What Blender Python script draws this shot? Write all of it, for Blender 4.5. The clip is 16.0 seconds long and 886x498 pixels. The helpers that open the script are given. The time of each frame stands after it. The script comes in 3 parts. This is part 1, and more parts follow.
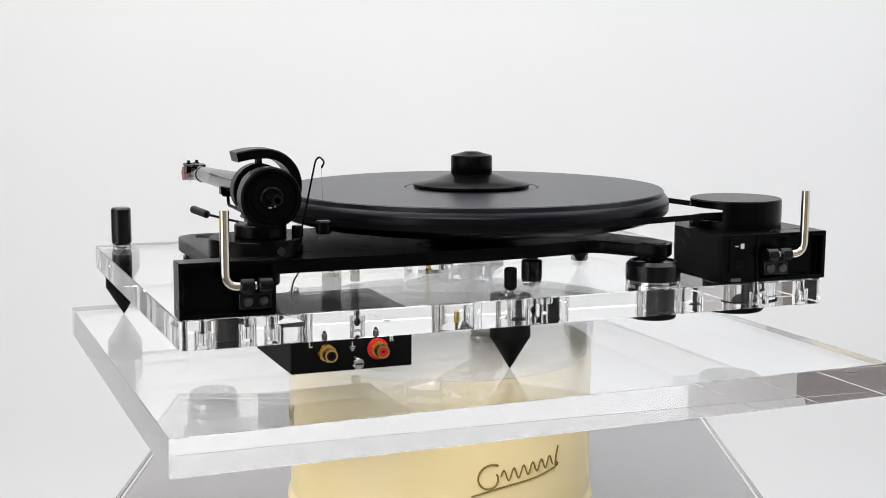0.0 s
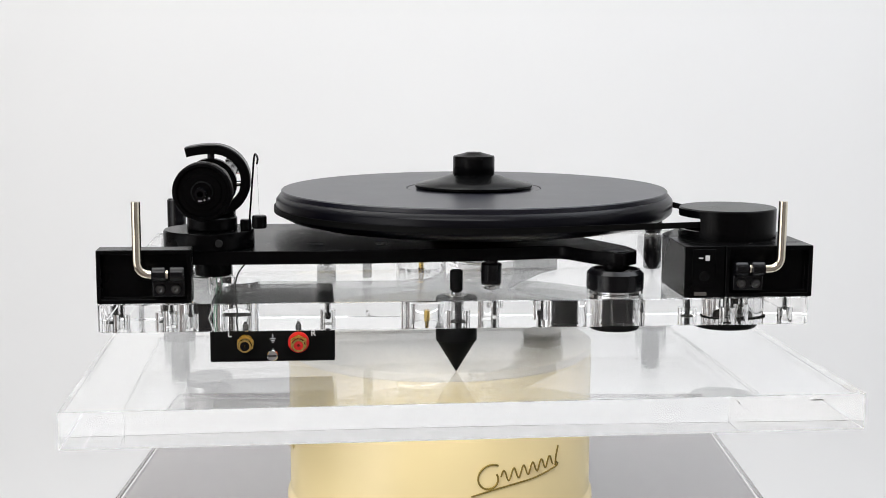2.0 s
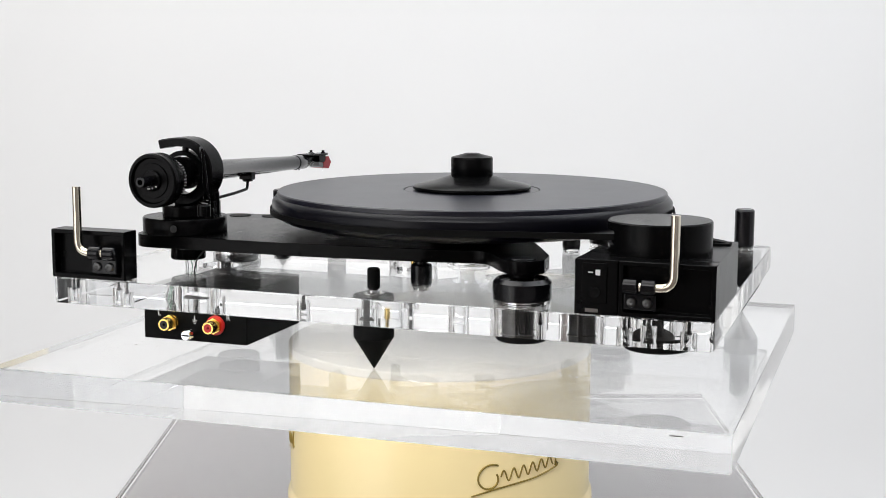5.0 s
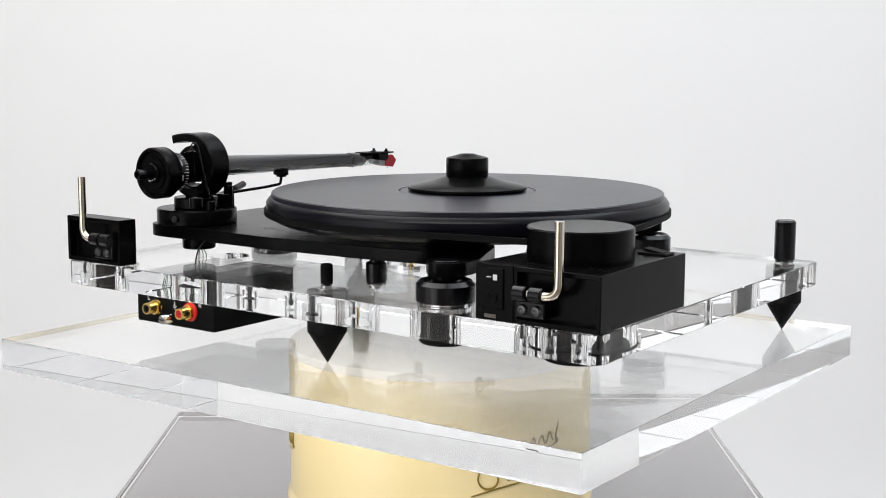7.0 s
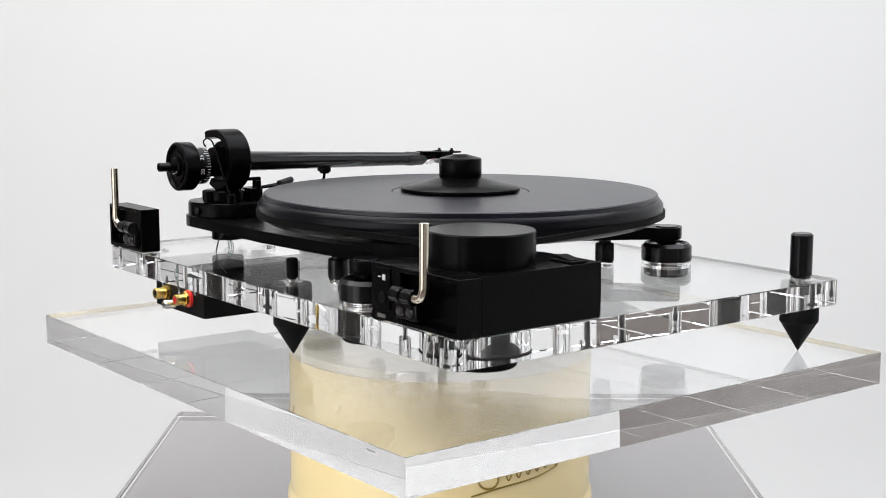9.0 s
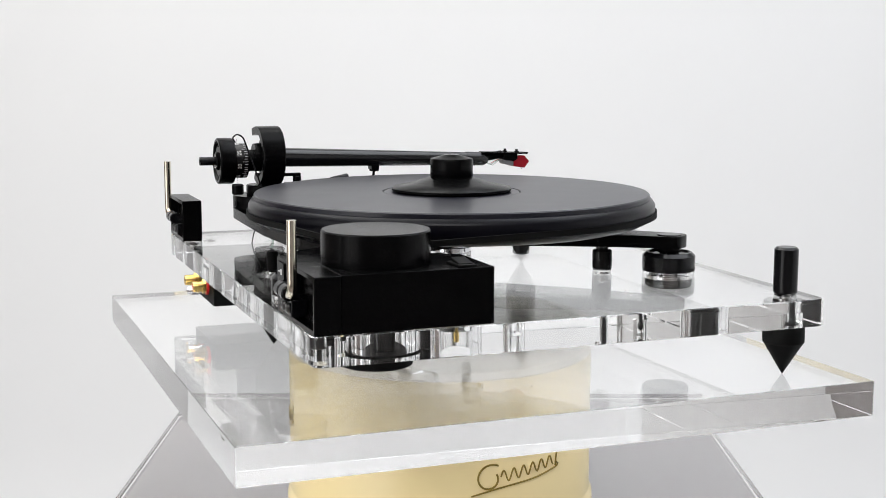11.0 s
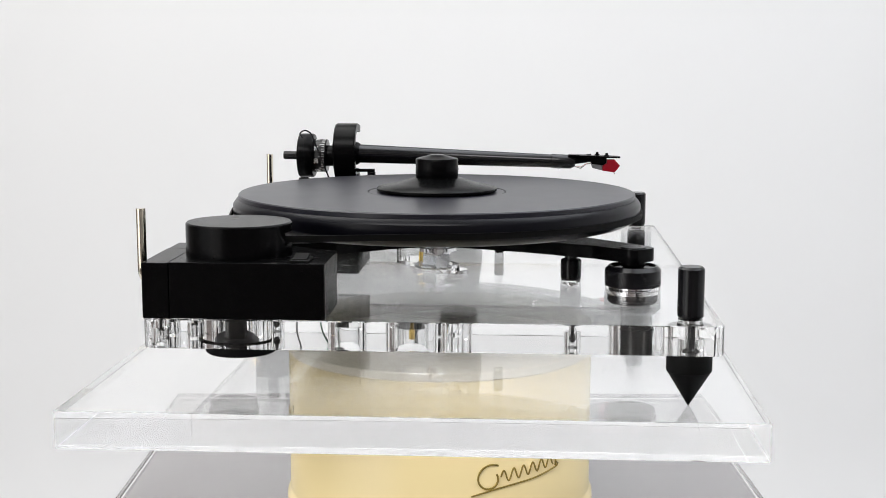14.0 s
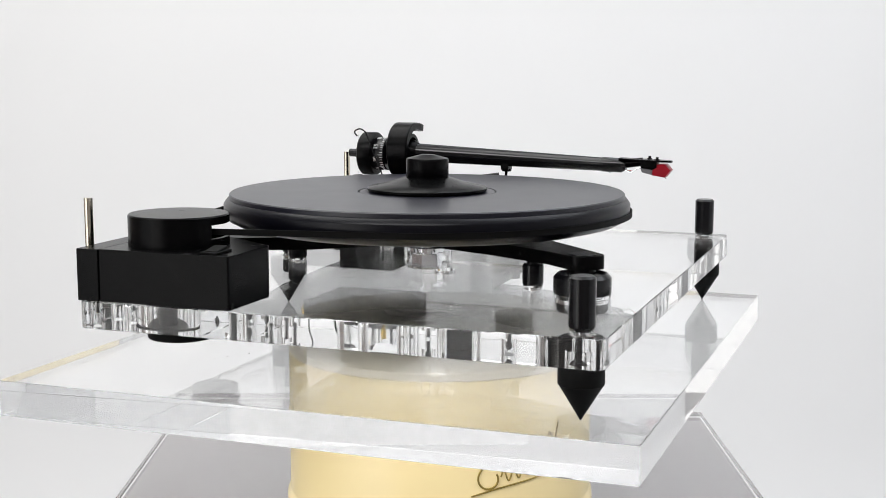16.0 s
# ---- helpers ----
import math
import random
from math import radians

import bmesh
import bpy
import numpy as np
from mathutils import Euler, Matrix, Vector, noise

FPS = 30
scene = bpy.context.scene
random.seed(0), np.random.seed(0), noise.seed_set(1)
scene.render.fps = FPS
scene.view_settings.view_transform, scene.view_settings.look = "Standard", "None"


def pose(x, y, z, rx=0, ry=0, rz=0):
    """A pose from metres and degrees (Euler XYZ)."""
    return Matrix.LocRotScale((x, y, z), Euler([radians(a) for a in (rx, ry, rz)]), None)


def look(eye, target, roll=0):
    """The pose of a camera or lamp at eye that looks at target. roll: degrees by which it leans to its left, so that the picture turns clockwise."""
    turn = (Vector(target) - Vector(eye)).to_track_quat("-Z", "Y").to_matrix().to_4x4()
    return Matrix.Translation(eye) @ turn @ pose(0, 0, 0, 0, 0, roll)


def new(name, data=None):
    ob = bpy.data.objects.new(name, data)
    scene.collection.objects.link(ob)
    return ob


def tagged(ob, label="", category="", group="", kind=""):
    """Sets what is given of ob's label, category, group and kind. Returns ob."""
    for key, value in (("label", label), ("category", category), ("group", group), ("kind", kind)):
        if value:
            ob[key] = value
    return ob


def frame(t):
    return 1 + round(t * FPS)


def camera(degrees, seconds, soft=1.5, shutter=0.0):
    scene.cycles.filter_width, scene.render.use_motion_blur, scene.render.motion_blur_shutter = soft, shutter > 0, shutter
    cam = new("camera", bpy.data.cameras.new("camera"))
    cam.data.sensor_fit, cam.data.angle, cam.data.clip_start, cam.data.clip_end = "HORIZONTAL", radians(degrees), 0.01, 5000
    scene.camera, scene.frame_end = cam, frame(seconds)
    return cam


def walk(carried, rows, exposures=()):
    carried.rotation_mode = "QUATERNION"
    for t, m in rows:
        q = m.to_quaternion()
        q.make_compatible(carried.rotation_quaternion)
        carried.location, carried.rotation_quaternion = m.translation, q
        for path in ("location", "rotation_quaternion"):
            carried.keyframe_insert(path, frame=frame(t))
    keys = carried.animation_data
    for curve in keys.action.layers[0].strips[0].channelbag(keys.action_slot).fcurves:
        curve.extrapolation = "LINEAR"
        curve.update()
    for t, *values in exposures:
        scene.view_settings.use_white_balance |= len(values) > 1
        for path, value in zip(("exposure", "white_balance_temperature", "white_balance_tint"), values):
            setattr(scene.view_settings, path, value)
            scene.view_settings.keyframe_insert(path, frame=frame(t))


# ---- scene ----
# Camera: stands still on a tripod; the display stand turns in front of it.
EYE = (0.0, -1.02, 0.2112)
AIM = (EYE[0] + math.sin(radians(0.121)), EYE[1] + math.cos(radians(0.121)), EYE[2] - math.tan(radians(8.175)))
cam = camera(36.5, 16.0, soft=0.8)
walk(cam, [(0, look(EYE, AIM, 0.09)), (16, look(EYE, AIM, 0.09))])


# Light: area lamps out of view, added as fill; the left softbox follows from reflections
def softbox(name, size_x, size_y, watts, eye, target, colour=(1, 1, 1)):
    lamp = bpy.data.lights.new(name, "AREA")
    lamp.shape, lamp.size, lamp.size_y, lamp.energy, lamp.color = "RECTANGLE", size_x, size_y, watts, colour
    ob = new(name, lamp)
    ob.matrix_world = look(eye, target)
    return ob


world = bpy.data.worlds.new("world")
scene.world = world
world.use_nodes = True
world.node_tree.nodes["Background"].inputs[0].default_value = (0.95, 0.97, 1.0, 1)
world.node_tree.nodes["Background"].inputs[1].default_value = 0.3
# two added top lamps, warm and cool, to tint the backdrop left and right
softbox("top_fill_warm", 1.5, 1.6, 27.5, (-0.75, 0.35, 1.68), (-0.75, 0.35, 0), (1.0, 1.0, 0.985))
softbox("top_fill_cool", 1.5, 1.6, 22.5, (0.95, 0.35, 1.68), (0.95, 0.35, 0), (0.90, 0.94, 1.0))
# added fill that brightens the drum from the front
softbox("front_fill", 1.8, 0.8, 30, (-0.4, -1.35, 1.6), (0, 0, -0.1), (1, 0.99, 0.985))
# added stand-in for an unknown bright area left, which whitens the slab edge
softbox("far_left_fill", 1.5, 1.6, 5.5, (-2.57, -1.35, 0.35), (0, -1.35, 0.35), (0.93, 0.96, 1.0))
softbox("softbox_left", 0.9, 1.5, 7.5, (-1.45, -1.55, 0.15), (0, 0, 0.0), (1, 0.99, 0.97))
scene.view_settings.exposure = -0.04
# long light paths, so that clear acrylic stays clear
scene.cycles.max_bounces, scene.cycles.glossy_bounces, scene.cycles.transmission_bounces = 24, 16, 24


# Materials
def material(name, colour, rough=0.5, metal=0.0, grain=400.0, bump=0.05, vary=0.12, rough_vary=0.08, **more):
    m = bpy.data.materials.new(name)
    m.use_nodes = True
    nt = m.node_tree
    b = nt.nodes["Principled BSDF"]
    b.inputs["Metallic"].default_value = metal
    b.inputs["Roughness"].default_value = rough
    b.inputs["Base Color"].default_value = (*colour, 1)
    for key, value in more.items():
        b.inputs[key.replace("_", " ")].default_value = value
    co = nt.nodes.new("ShaderNodeTexCoord")
    fine = nt.nodes.new("ShaderNodeTexNoise")
    fine.inputs["Scale"].default_value = grain
    fine.inputs["Detail"].default_value = 3
    wide = nt.nodes.new("ShaderNodeTexNoise")
    wide.inputs["Scale"].default_value = grain / 30
    wide.inputs["Detail"].default_value = 4
    nt.links.new(co.outputs["Object"], fine.inputs["Vector"])
    nt.links.new(co.outputs["Object"], wide.inputs["Vector"])
    if vary:
        mix = nt.nodes.new("ShaderNodeMix")
        mix.data_type = "RGBA"
        mix.inputs[6].default_value = (*[c * (1 - vary) for c in colour], 1)
        mix.inputs[7].default_value = (*[min(1, c * (1 + vary)) for c in colour], 1)
        nt.links.new(wide.outputs["Fac"], mix.inputs[0])
        nt.links.new(mix.outputs[2], b.inputs["Base Color"])
    if rough_vary:
        span = nt.nodes.new("ShaderNodeMapRange")
        span.inputs[3].default_value = max(0.02, rough - rough_vary)
        span.inputs[4].default_value = rough + rough_vary
        nt.links.new(wide.outputs["Fac"], span.inputs[0])
        nt.links.new(span.outputs[0], b.inputs["Roughness"])
    if bump:
        bp = nt.nodes.new("ShaderNodeBump")
        bp.inputs["Strength"].default_value = bump
        bp.inputs["Distance"].default_value = 0.0003
        nt.links.new(fine.outputs["Fac"], bp.inputs["Height"])
        nt.links.new(bp.outputs["Normal"], b.inputs["Normal"])
    return m


def acrylic(name, colour, rough=0.0, haze=0.0):
    m = bpy.data.materials.new(name)
    m.use_nodes = True
    b = m.node_tree.nodes["Principled BSDF"]
    b.inputs["Base Color"].default_value = (*colour, 1)
    b.inputs["Transmission Weight"].default_value = 1.0 - haze
    b.inputs["Roughness"].default_value = rough
    b.inputs["IOR"].default_value = 1.49
    return m


BLACK = material("black_satin_paint", (0.0018, 0.0018, 0.002), 0.26, bump=0.07, grain=1500, rough_vary=0.04, Specular_IOR_Level=0.09)
MATT = material("black_matt_finish", (0.003, 0.003, 0.003), 0.6, bump=0.05, grain=1200, rough_vary=0.04, Specular_IOR_Level=0.1)
DELRIN = material("black_polished_plastic", (0.003, 0.003, 0.004), 0.20, bump=0.02, grain=900, Specular_IOR_Level=0.32)
PLATTER = material("black_platter_vinyl", (0.006, 0.006, 0.013), 0.33, bump=0.05, grain=1200, vary=0.04, rough_vary=0.015)
RUBBER = material("black_belt_rubber", (0.010, 0.010, 0.010), 0.6, bump=0.1, grain=900)
CARBON = material("carbon_tube", (0.006, 0.006, 0.007), 0.12, bump=0.01, grain=1500, rough_vary=0.03, Specular_IOR_Level=0.5)
RIM = material("blue_black_satin_paint", (0.0025, 0.0025, 0.005), 0.30, bump=0.05, grain=1500, rough_vary=0.03, Specular_IOR_Level=0.2)
STEEL = material("nickel_steel", (0.78, 0.72, 0.60), 0.14, 1.0, grain=500, bump=0.02)
CHROME = material("bright_chrome", (0.85, 0.86, 0.88), 0.10, 1.0, grain=500, bump=0.0)
BRASS = material("gold_plated_brass", (0.88, 0.63, 0.20), 0.24, 1.0, grain=500, bump=0.02)
RED = material("red_plastic", (0.62, 0.02, 0.02), 0.35, grain=300, bump=0.02)
RUBY = material("ruby_red_cartridge", (0.30, 0.006, 0.016), 0.30, grain=300, bump=0.0, Specular_IOR_Level=0.25)
WHITE = material("white_print", (0.75, 0.75, 0.75), 0.6, bump=0.0)
CREAM = material("cream_enamel", (0.90, 0.735, 0.39), 0.22, grain=120, bump=0.04, vary=0.03)
GILT = material("dark_gilt_print", (0.34, 0.24, 0.05), 0.35, 0.5, grain=300, bump=0.0)
GREY = material("grey_satin_laminate", (0.118, 0.103, 0.104), 0.42, grain=60, bump=0.0, vary=0.06)
WALL = material("white_matt_paint", (0.86, 0.86, 0.86), 0.9, grain=80, bump=0.05, vary=0.015)
DUSK = material("taupe_matt_paint", (0.22, 0.19, 0.18), 0.9, grain=80, bump=0.05, vary=0.05)
# mid tone of an added, unseen bounce wall behind the camera
PUTTY = material("putty_bounce_tone", (0.36, 0.34, 0.33), 0.9, grain=80, bump=0.05, vary=0.04)
PEARL = material("pale_satin_metal", (0.80, 0.74, 0.60), 0.35, grain=100, bump=0.03, vary=0.04)
SILVER = material("grey_cartridge_plastic", (0.16, 0.16, 0.165), 0.45, bump=0.0)
SCREW = material("dull_screw_steel", (0.10, 0.10, 0.10), 0.30, 1.0, bump=0.0)
DUST = material("grey_dust", (0.62, 0.60, 0.58), 0.8, bump=0.0)
SMEAR = material("dark_scuff", (0.12, 0.11, 0.10), 0.7, bump=0.0)
WIRE = material("green_wire_sleeve", (0.10, 0.22, 0.14), 0.5, bump=0.0)
PALE = material("white_wire_sleeve", (0.6, 0.6, 0.58), 0.5, bump=0.0)
ACRYLIC = acrylic("clear_acrylic", (0.985, 0.99, 0.99))
# a little white mixed into the clear acrylic, paling what lies behind it
HAZY = acrylic("hazy_acrylic", (0.985, 0.99, 0.99), haze=0.045)


# Mesh helpers, all in millimetres
def part(name, bm, mat, parent=None, label=""):
    bmesh.ops.scale(bm, vec=(0.001, 0.001, 0.001), verts=bm.verts)
    me = bpy.data.meshes.new(name)
    bm.to_mesh(me)
    bm.free()
    me.materials.append(mat)
    ob = new(name, me)
    ob.parent = parent
    if label:
        tagged(ob, label)
    return ob


def empty(name, parent=None):
    ob = new(name)
    ob.parent = parent
    ob.empty_display_size = 0.02
    return ob


def smooth(bm, deg=35):
    bm.normal_update()
    for f in bm.faces:
        f.smooth = True
    for e in bm.edges:
        if len(e.link_faces) != 2 or e.calc_face_angle(0) > radians(deg):
            e.smooth = False
    return bm


def lathe(profile, at=(0, 0, 0), axis="z", seg=48, bm=None):
    """Turns (radius, height) pairs round an axis through at; a radius of 0 closes an end."""
    bm = bm or bmesh.new()
    rings = []
    for r, h in profile:
        ring = []
        for k in range(1 if r < 1e-6 else seg):
            a = 2 * math.pi * k / seg
            u, v = r * math.cos(a), r * math.sin(a)
            p = {"z": (u, v, h), "y": (v, h, u), "x": (h, u, v)}[axis]
            ring.append(bm.verts.new((at[0] + p[0], at[1] + p[1], at[2] + p[2])))
        rings.append(ring)
    for a, b in zip(rings, rings[1:]):
        for k in range(seg):
            q = [a[k % len(a)], a[(k + 1) % len(a)], b[(k + 1) % len(b)], b[k % len(b)]]
            q = list(dict.fromkeys(q))
            if len(q) > 2:
                bm.faces.new(q)
    if len(rings[0]) > 1 and rings[0][0].link_faces and profile[0] != profile[-1]:
        bm.faces.new(rings[0][::-1])
        bm.faces.new(rings[-1])
    return smooth(bm)


def drum(r, z0, z1, at, axis="z", chamfer=0.6, seg=40):
    c = min(chamfer, r * 0.4, abs(z1 - z0) * 0.4)
    return lathe([(0, z0), (r - c, z0), (r, z0 + c), (r, z1 - c), (r - c, z1), (0, z1)], at, axis, seg)


def block(x0, x1, y0, y1, z0, z1, bevel=0.8, seg=2):
    bm = bmesh.new()
    bmesh.ops.create_cube(bm, size=1)
    bmesh.ops.scale(bm, vec=(x1 - x0, y1 - y0, z1 - z0), verts=bm.verts)
    bmesh.ops.translate(bm, vec=((x0 + x1) / 2, (y0 + y1) / 2, (z0 + z1) / 2), verts=bm.verts)
    if bevel:
        bmesh.ops.bevel(bm, geom=bm.edges[:], offset=bevel, segments=seg, profile=0.5, affect="EDGES", clamp_overlap=True)
    smooth(bm, 50)
    for f in bm.faces:
        f.smooth = max(abs(c) for c in f.normal) < 0.999
    return bm


def prism(outline, z0, z1, bevel=0.8):
    bm = bmesh.new()
    f = bm.faces.new([bm.verts.new((x, y, z0)) for x, y in outline])
    ext = bmesh.ops.extrude_face_region(bm, geom=[f])["geom"]
    bmesh.ops.translate(bm, vec=(0, 0, z1 - z0), verts=[v for v in ext if isinstance(v, bmesh.types.BMVert)])
    bmesh.ops.recalc_face_normals(bm, faces=bm.faces[:])
    if bevel:
        edges = [e for e in bm.edges if abs(e.verts[0].co.z - e.verts[1].co.z) < 1e-6]
        bmesh.ops.bevel(bm, geom=edges, offset=bevel, segments=2, profile=0.5, affect="EDGES", clamp_overlap=True)
    smooth(bm, 40)
    for f in bm.faces:
        f.smooth = abs(f.normal.z) < 0.999 and max(e.calc_length() for e in f.edges) < 30
    return bm


def rounded(points, seg=8):
    """Outline from (x, y, corner radius) points, corners rounded."""
    out = []
    n = len(points)
    for i, (x, y, r) in enumerate(points):
        p, a, b = Vector((x, y)), Vector(points[i - 1][:2]), Vector(points[(i + 1) % n][:2])
        u, v = (a - p).normalized(), (b - p).normalized()
        if r < 0.01:
            out.append((x, y))
            continue
        half = math.acos(max(-1, min(1, u.dot(v)))) / 2
        cut = min(r / math.tan(half), 0.49 * (a - p).length, 0.49 * (b - p).length)
        p0, p1 = p + u * cut, p + v * cut
        for k in range(seg + 1):
            t = k / seg
            out.append(tuple(p0 * (1 - t) ** 2 + p * 2 * t * (1 - t) + p1 * t * t))
    return out


def rod(path, r, seg=10, bm=None):
    """A round bar along a list of points."""
    bm = bm or bmesh.new()
    pts = [Vector(p) for p in path]
    rings, side = [], None
    for i, p in enumerate(pts):
        d = (pts[min(i + 1, len(pts) - 1)] - pts[max(i - 1, 0)]).normalized()
        if side is None:
            side = d.orthogonal().normalized()
        side = (side - d * side.dot(d)).normalized()
        up = d.cross(side)
        rings.append([bm.verts.new(p + r * (math.cos(2 * math.pi * k / seg) * side + math.sin(2 * math.pi * k / seg) * up)) for k in range(seg)])
    for a, b in zip(rings, rings[1:]):
        for k in range(seg):
            bm.faces.new((a[k], a[(k + 1) % seg], b[(k + 1) % seg], b[k]))
    bm.faces.new(rings[0][::-1])
    bm.faces.new(rings[-1])
    return smooth(bm, 50)


def bend(points, r=6, seg=8):
    """A path with its inner corners rounded."""
    pts = [Vector(p) for p in points]
    out = [pts[0]]
    for a, p, b in zip(pts, pts[1:], pts[2:]):
        u, v = (a - p), (b - p)
        c0, c1 = p + u.normalized() * min(r, u.length * 0.45), p + v.normalized() * min(r, v.length * 0.45)
        out += [c0 * (1 - k / seg) ** 2 + p * 2 * (k / seg) * (1 - k / seg) + c1 * (k / seg) ** 2 for k in range(seg + 1)]
    return out + [pts[-1]]


def add_to(bm, other):
    me = bpy.data.meshes.new("joined")
    other.to_mesh(me)
    other.free()
    bm.from_mesh(me)
    bpy.data.meshes.remove(me)
    return bm


def clear(ob):
    ob.visible_shadow = False
    return ob


# Setting: a coved white backdrop, closed in by an unseen room
def room():
    bm = bmesh.new()
    prof = [(-700, -1100), (1300, -1100)]
    prof += [(1300 + 500 * math.sin(a), -600 - 500 * math.cos(a)) for a in [radians(9 * k) for k in range(1, 11)]]
    prof += [(1800, 1700)]
    for s in (0, 1):
        for y, z in prof:
            bm.verts.new((-2600 + 5200 * s, y, z))
    bm.verts.ensure_lookup_table()
    n = len(prof)
    for k in range(n - 1):
        bm.faces.new((bm.verts[k], bm.verts[k + 1], bm.verts[n + k + 1], bm.verts[n + k]))
    bmesh.ops.recalc_face_normals(bm, faces=bm.faces[:])
    tagged(part("backdrop", smooth(bm), WALL), "smooth white studio cove rising into a backdrop", "backdrop", kind="structure")
    tagged(part("floor", block(-2600, 2600, -2300, 1900, -1200, -1104, bevel=0), DUSK), "unseen taupe studio floor in front of the white cove", "floor", kind="structure")
    # unseen walls; southeast and southwest are added bounce surfaces to shape reflections in the slab
    for name, box in (("wall_west", (-2700, -2600, -450, 1900, -1200, 1800)), ("wall_southwest", (-2700, -2600, -2300, -450, -1200, 1800)), ("wall_east", (2600, 2700, -2300, 1900, -1200, 1800)),
                      ("wall_south", (-2700, 50, -2400, -2300, -1200, 1800)), ("wall_southeast", (50, 2700, -2400, -2300, -1200, 1800)), ("ceiling", (-2700, 2700, -2400, 1900, 1702, 1800))):
        dark = name.startswith("wall") and name not in ("wall_east", "wall_southwest")
        tagged(part(name, block(*box, bevel=0), (PUTTY if "southeast" in name else DUSK) if dark else WALL), ("unseen plain muted studio " if dark else "unseen plain white studio ") + name.split("_")[0], name.split("_")[0], kind="structure")


def stand():
    """The fixed pedestal and the cream motor drum on it."""
    ped = tagged(empty("pedestal"), "grey display pedestal with a thick clear acrylic top plate", "pedestal")
    part("body", block(-256, 256, -264, 264, -1100, -156.3, 1.5), GREY, ped)
    clear(part("top_plate", block(-257, 257, -265, 265, -156, -135, 0.8), ACRYLIC, ped, "clear acrylic top plate"))
    d = tagged(empty("display_turntable"), "cream enamelled round motorised display turntable on the pedestal", "display stand")
    r = 116.3
    part("shell", lathe([(0, -134.5), (r + 2.2, -134.5), (r + 2.6, -131), (r + 2.2, -122), (r + 0.3, -119), (r, -117), (r, -31), (r - 0.5, -30.2), (0, -30.2)], seg=128), CREAM, d)
    part("platform", drum(r + 0.2, -30.2, -24.0, (0, 0, 0), chamfer=0.8, seg=128), PEARL, d, "pale satin rotating platform")
    # gilt flourish, wrapped round the shell at two places
    def flourish(name, turn):
        def on(u, z):
            a = turn + u / r
            return ((r + 0.3) * math.sin(a), -(r + 0.3) * math.cos(a), z)
        big = [on(36.5 - 8.5 * math.sin(t) - 0.7 * t, -80.0 + 8.0 * math.cos(t) - 0.5 * t) for t in [0.25 * k - 0.6 for k in range(0, 24)]]
        wave = [on(44 + 46 * t, -81.5 + 5.5 * t + (4.2 - 0.6 * t) * math.sin(t * 36)) for t in [k / 110 for k in range(111)]]
        line = [on(22 + 72 * t, -94 + 12.5 * t + 0.8 * math.sin(t * 6)) for t in [k / 40 for k in range(41)]] + [on(95.5, -80), on(93.5, -78.5), on(92.5, -81), on(93, -75), on(95.5, -67)]
        bm = rod(big, 0.75, 6)
        rod(wave, 0.6, 6, bm)
        rod(line, 0.65, 6, bm)
        part(name, bm, GILT, d, "dark gilt flourish")
    flourish("emblem", 0)
    flourish("emblem", radians(-117.5))
    flourish("emblem", radians(121))


def slab():
    s = tagged(empty("acrylic_base_slab"), "thick clear acrylic slab turning on the cream drum", "base plate")
    plate = clear(part("plate", block(-251, 250, -216, 210, -23.5, 0, 0.3), ACRYLIC, s))
    # top and bottom faces take the paler mix, the edges stay clear
    plate.data.materials.append(HAZY)
    for f in plate.data.polygons:
        f.material_index = 1 if abs(f.normal.z) > 0.99 else 0
    part("scratch", block(214.4, 222.3, -216.3, -215.9, -3.9, -3.2, 0.1), SMEAR, s, "small dark scuff")
    part("scratch", block(249.9, 250.3, 164, 172, -23.2, -22.6, 0.1), SMEAR, s, "small dark scuff")
    return s


def specks(name, label, patches, z, seed):
    """Crumbs of dirt lying on a flat face; patches: (x, y, spread, how many)."""
    rng = random.Random(seed)
    bm = bmesh.new()
    for x, y, spread, count in patches:
        for _ in range(count):
            px, py, r, turn = x + rng.gauss(0, spread), y + rng.gauss(0, spread * 0.6), rng.uniform(0.25, 0.8), rng.uniform(0, 6.3)
            low, high = [], []
            for k in range(6):
                a, q = turn + k * math.pi / 3, r * rng.uniform(0.6, 1.3)
                low.append(bm.verts.new((px + q * math.cos(a) * 1.6, py + q * math.sin(a), z)))
                high.append(bm.verts.new((px + 0.6 * q * math.cos(a) * 1.6, py + 0.6 * q * math.sin(a), z + 0.35 * r)))
            for k in range(6):
                bm.faces.new((low[k], low[(k + 1) % 6], high[(k + 1) % 6], high[k]))
            bm.faces.new(high)
    return tagged(part(name, bm, DUST), label, "dirt", kind="stuff")


PX0, PX1, PY0, PY1, PZ0, PZ1 = -234, 231, -166, 184.5, 36.3, 54.5
SPIKES = ((-2, -131), (210, 166), (-214.5, 166))
HUB = (25.5, -0.8)
LEAN = 0.3  # the plinth leans a little to the motor side
ARM = (-165.5, -93)


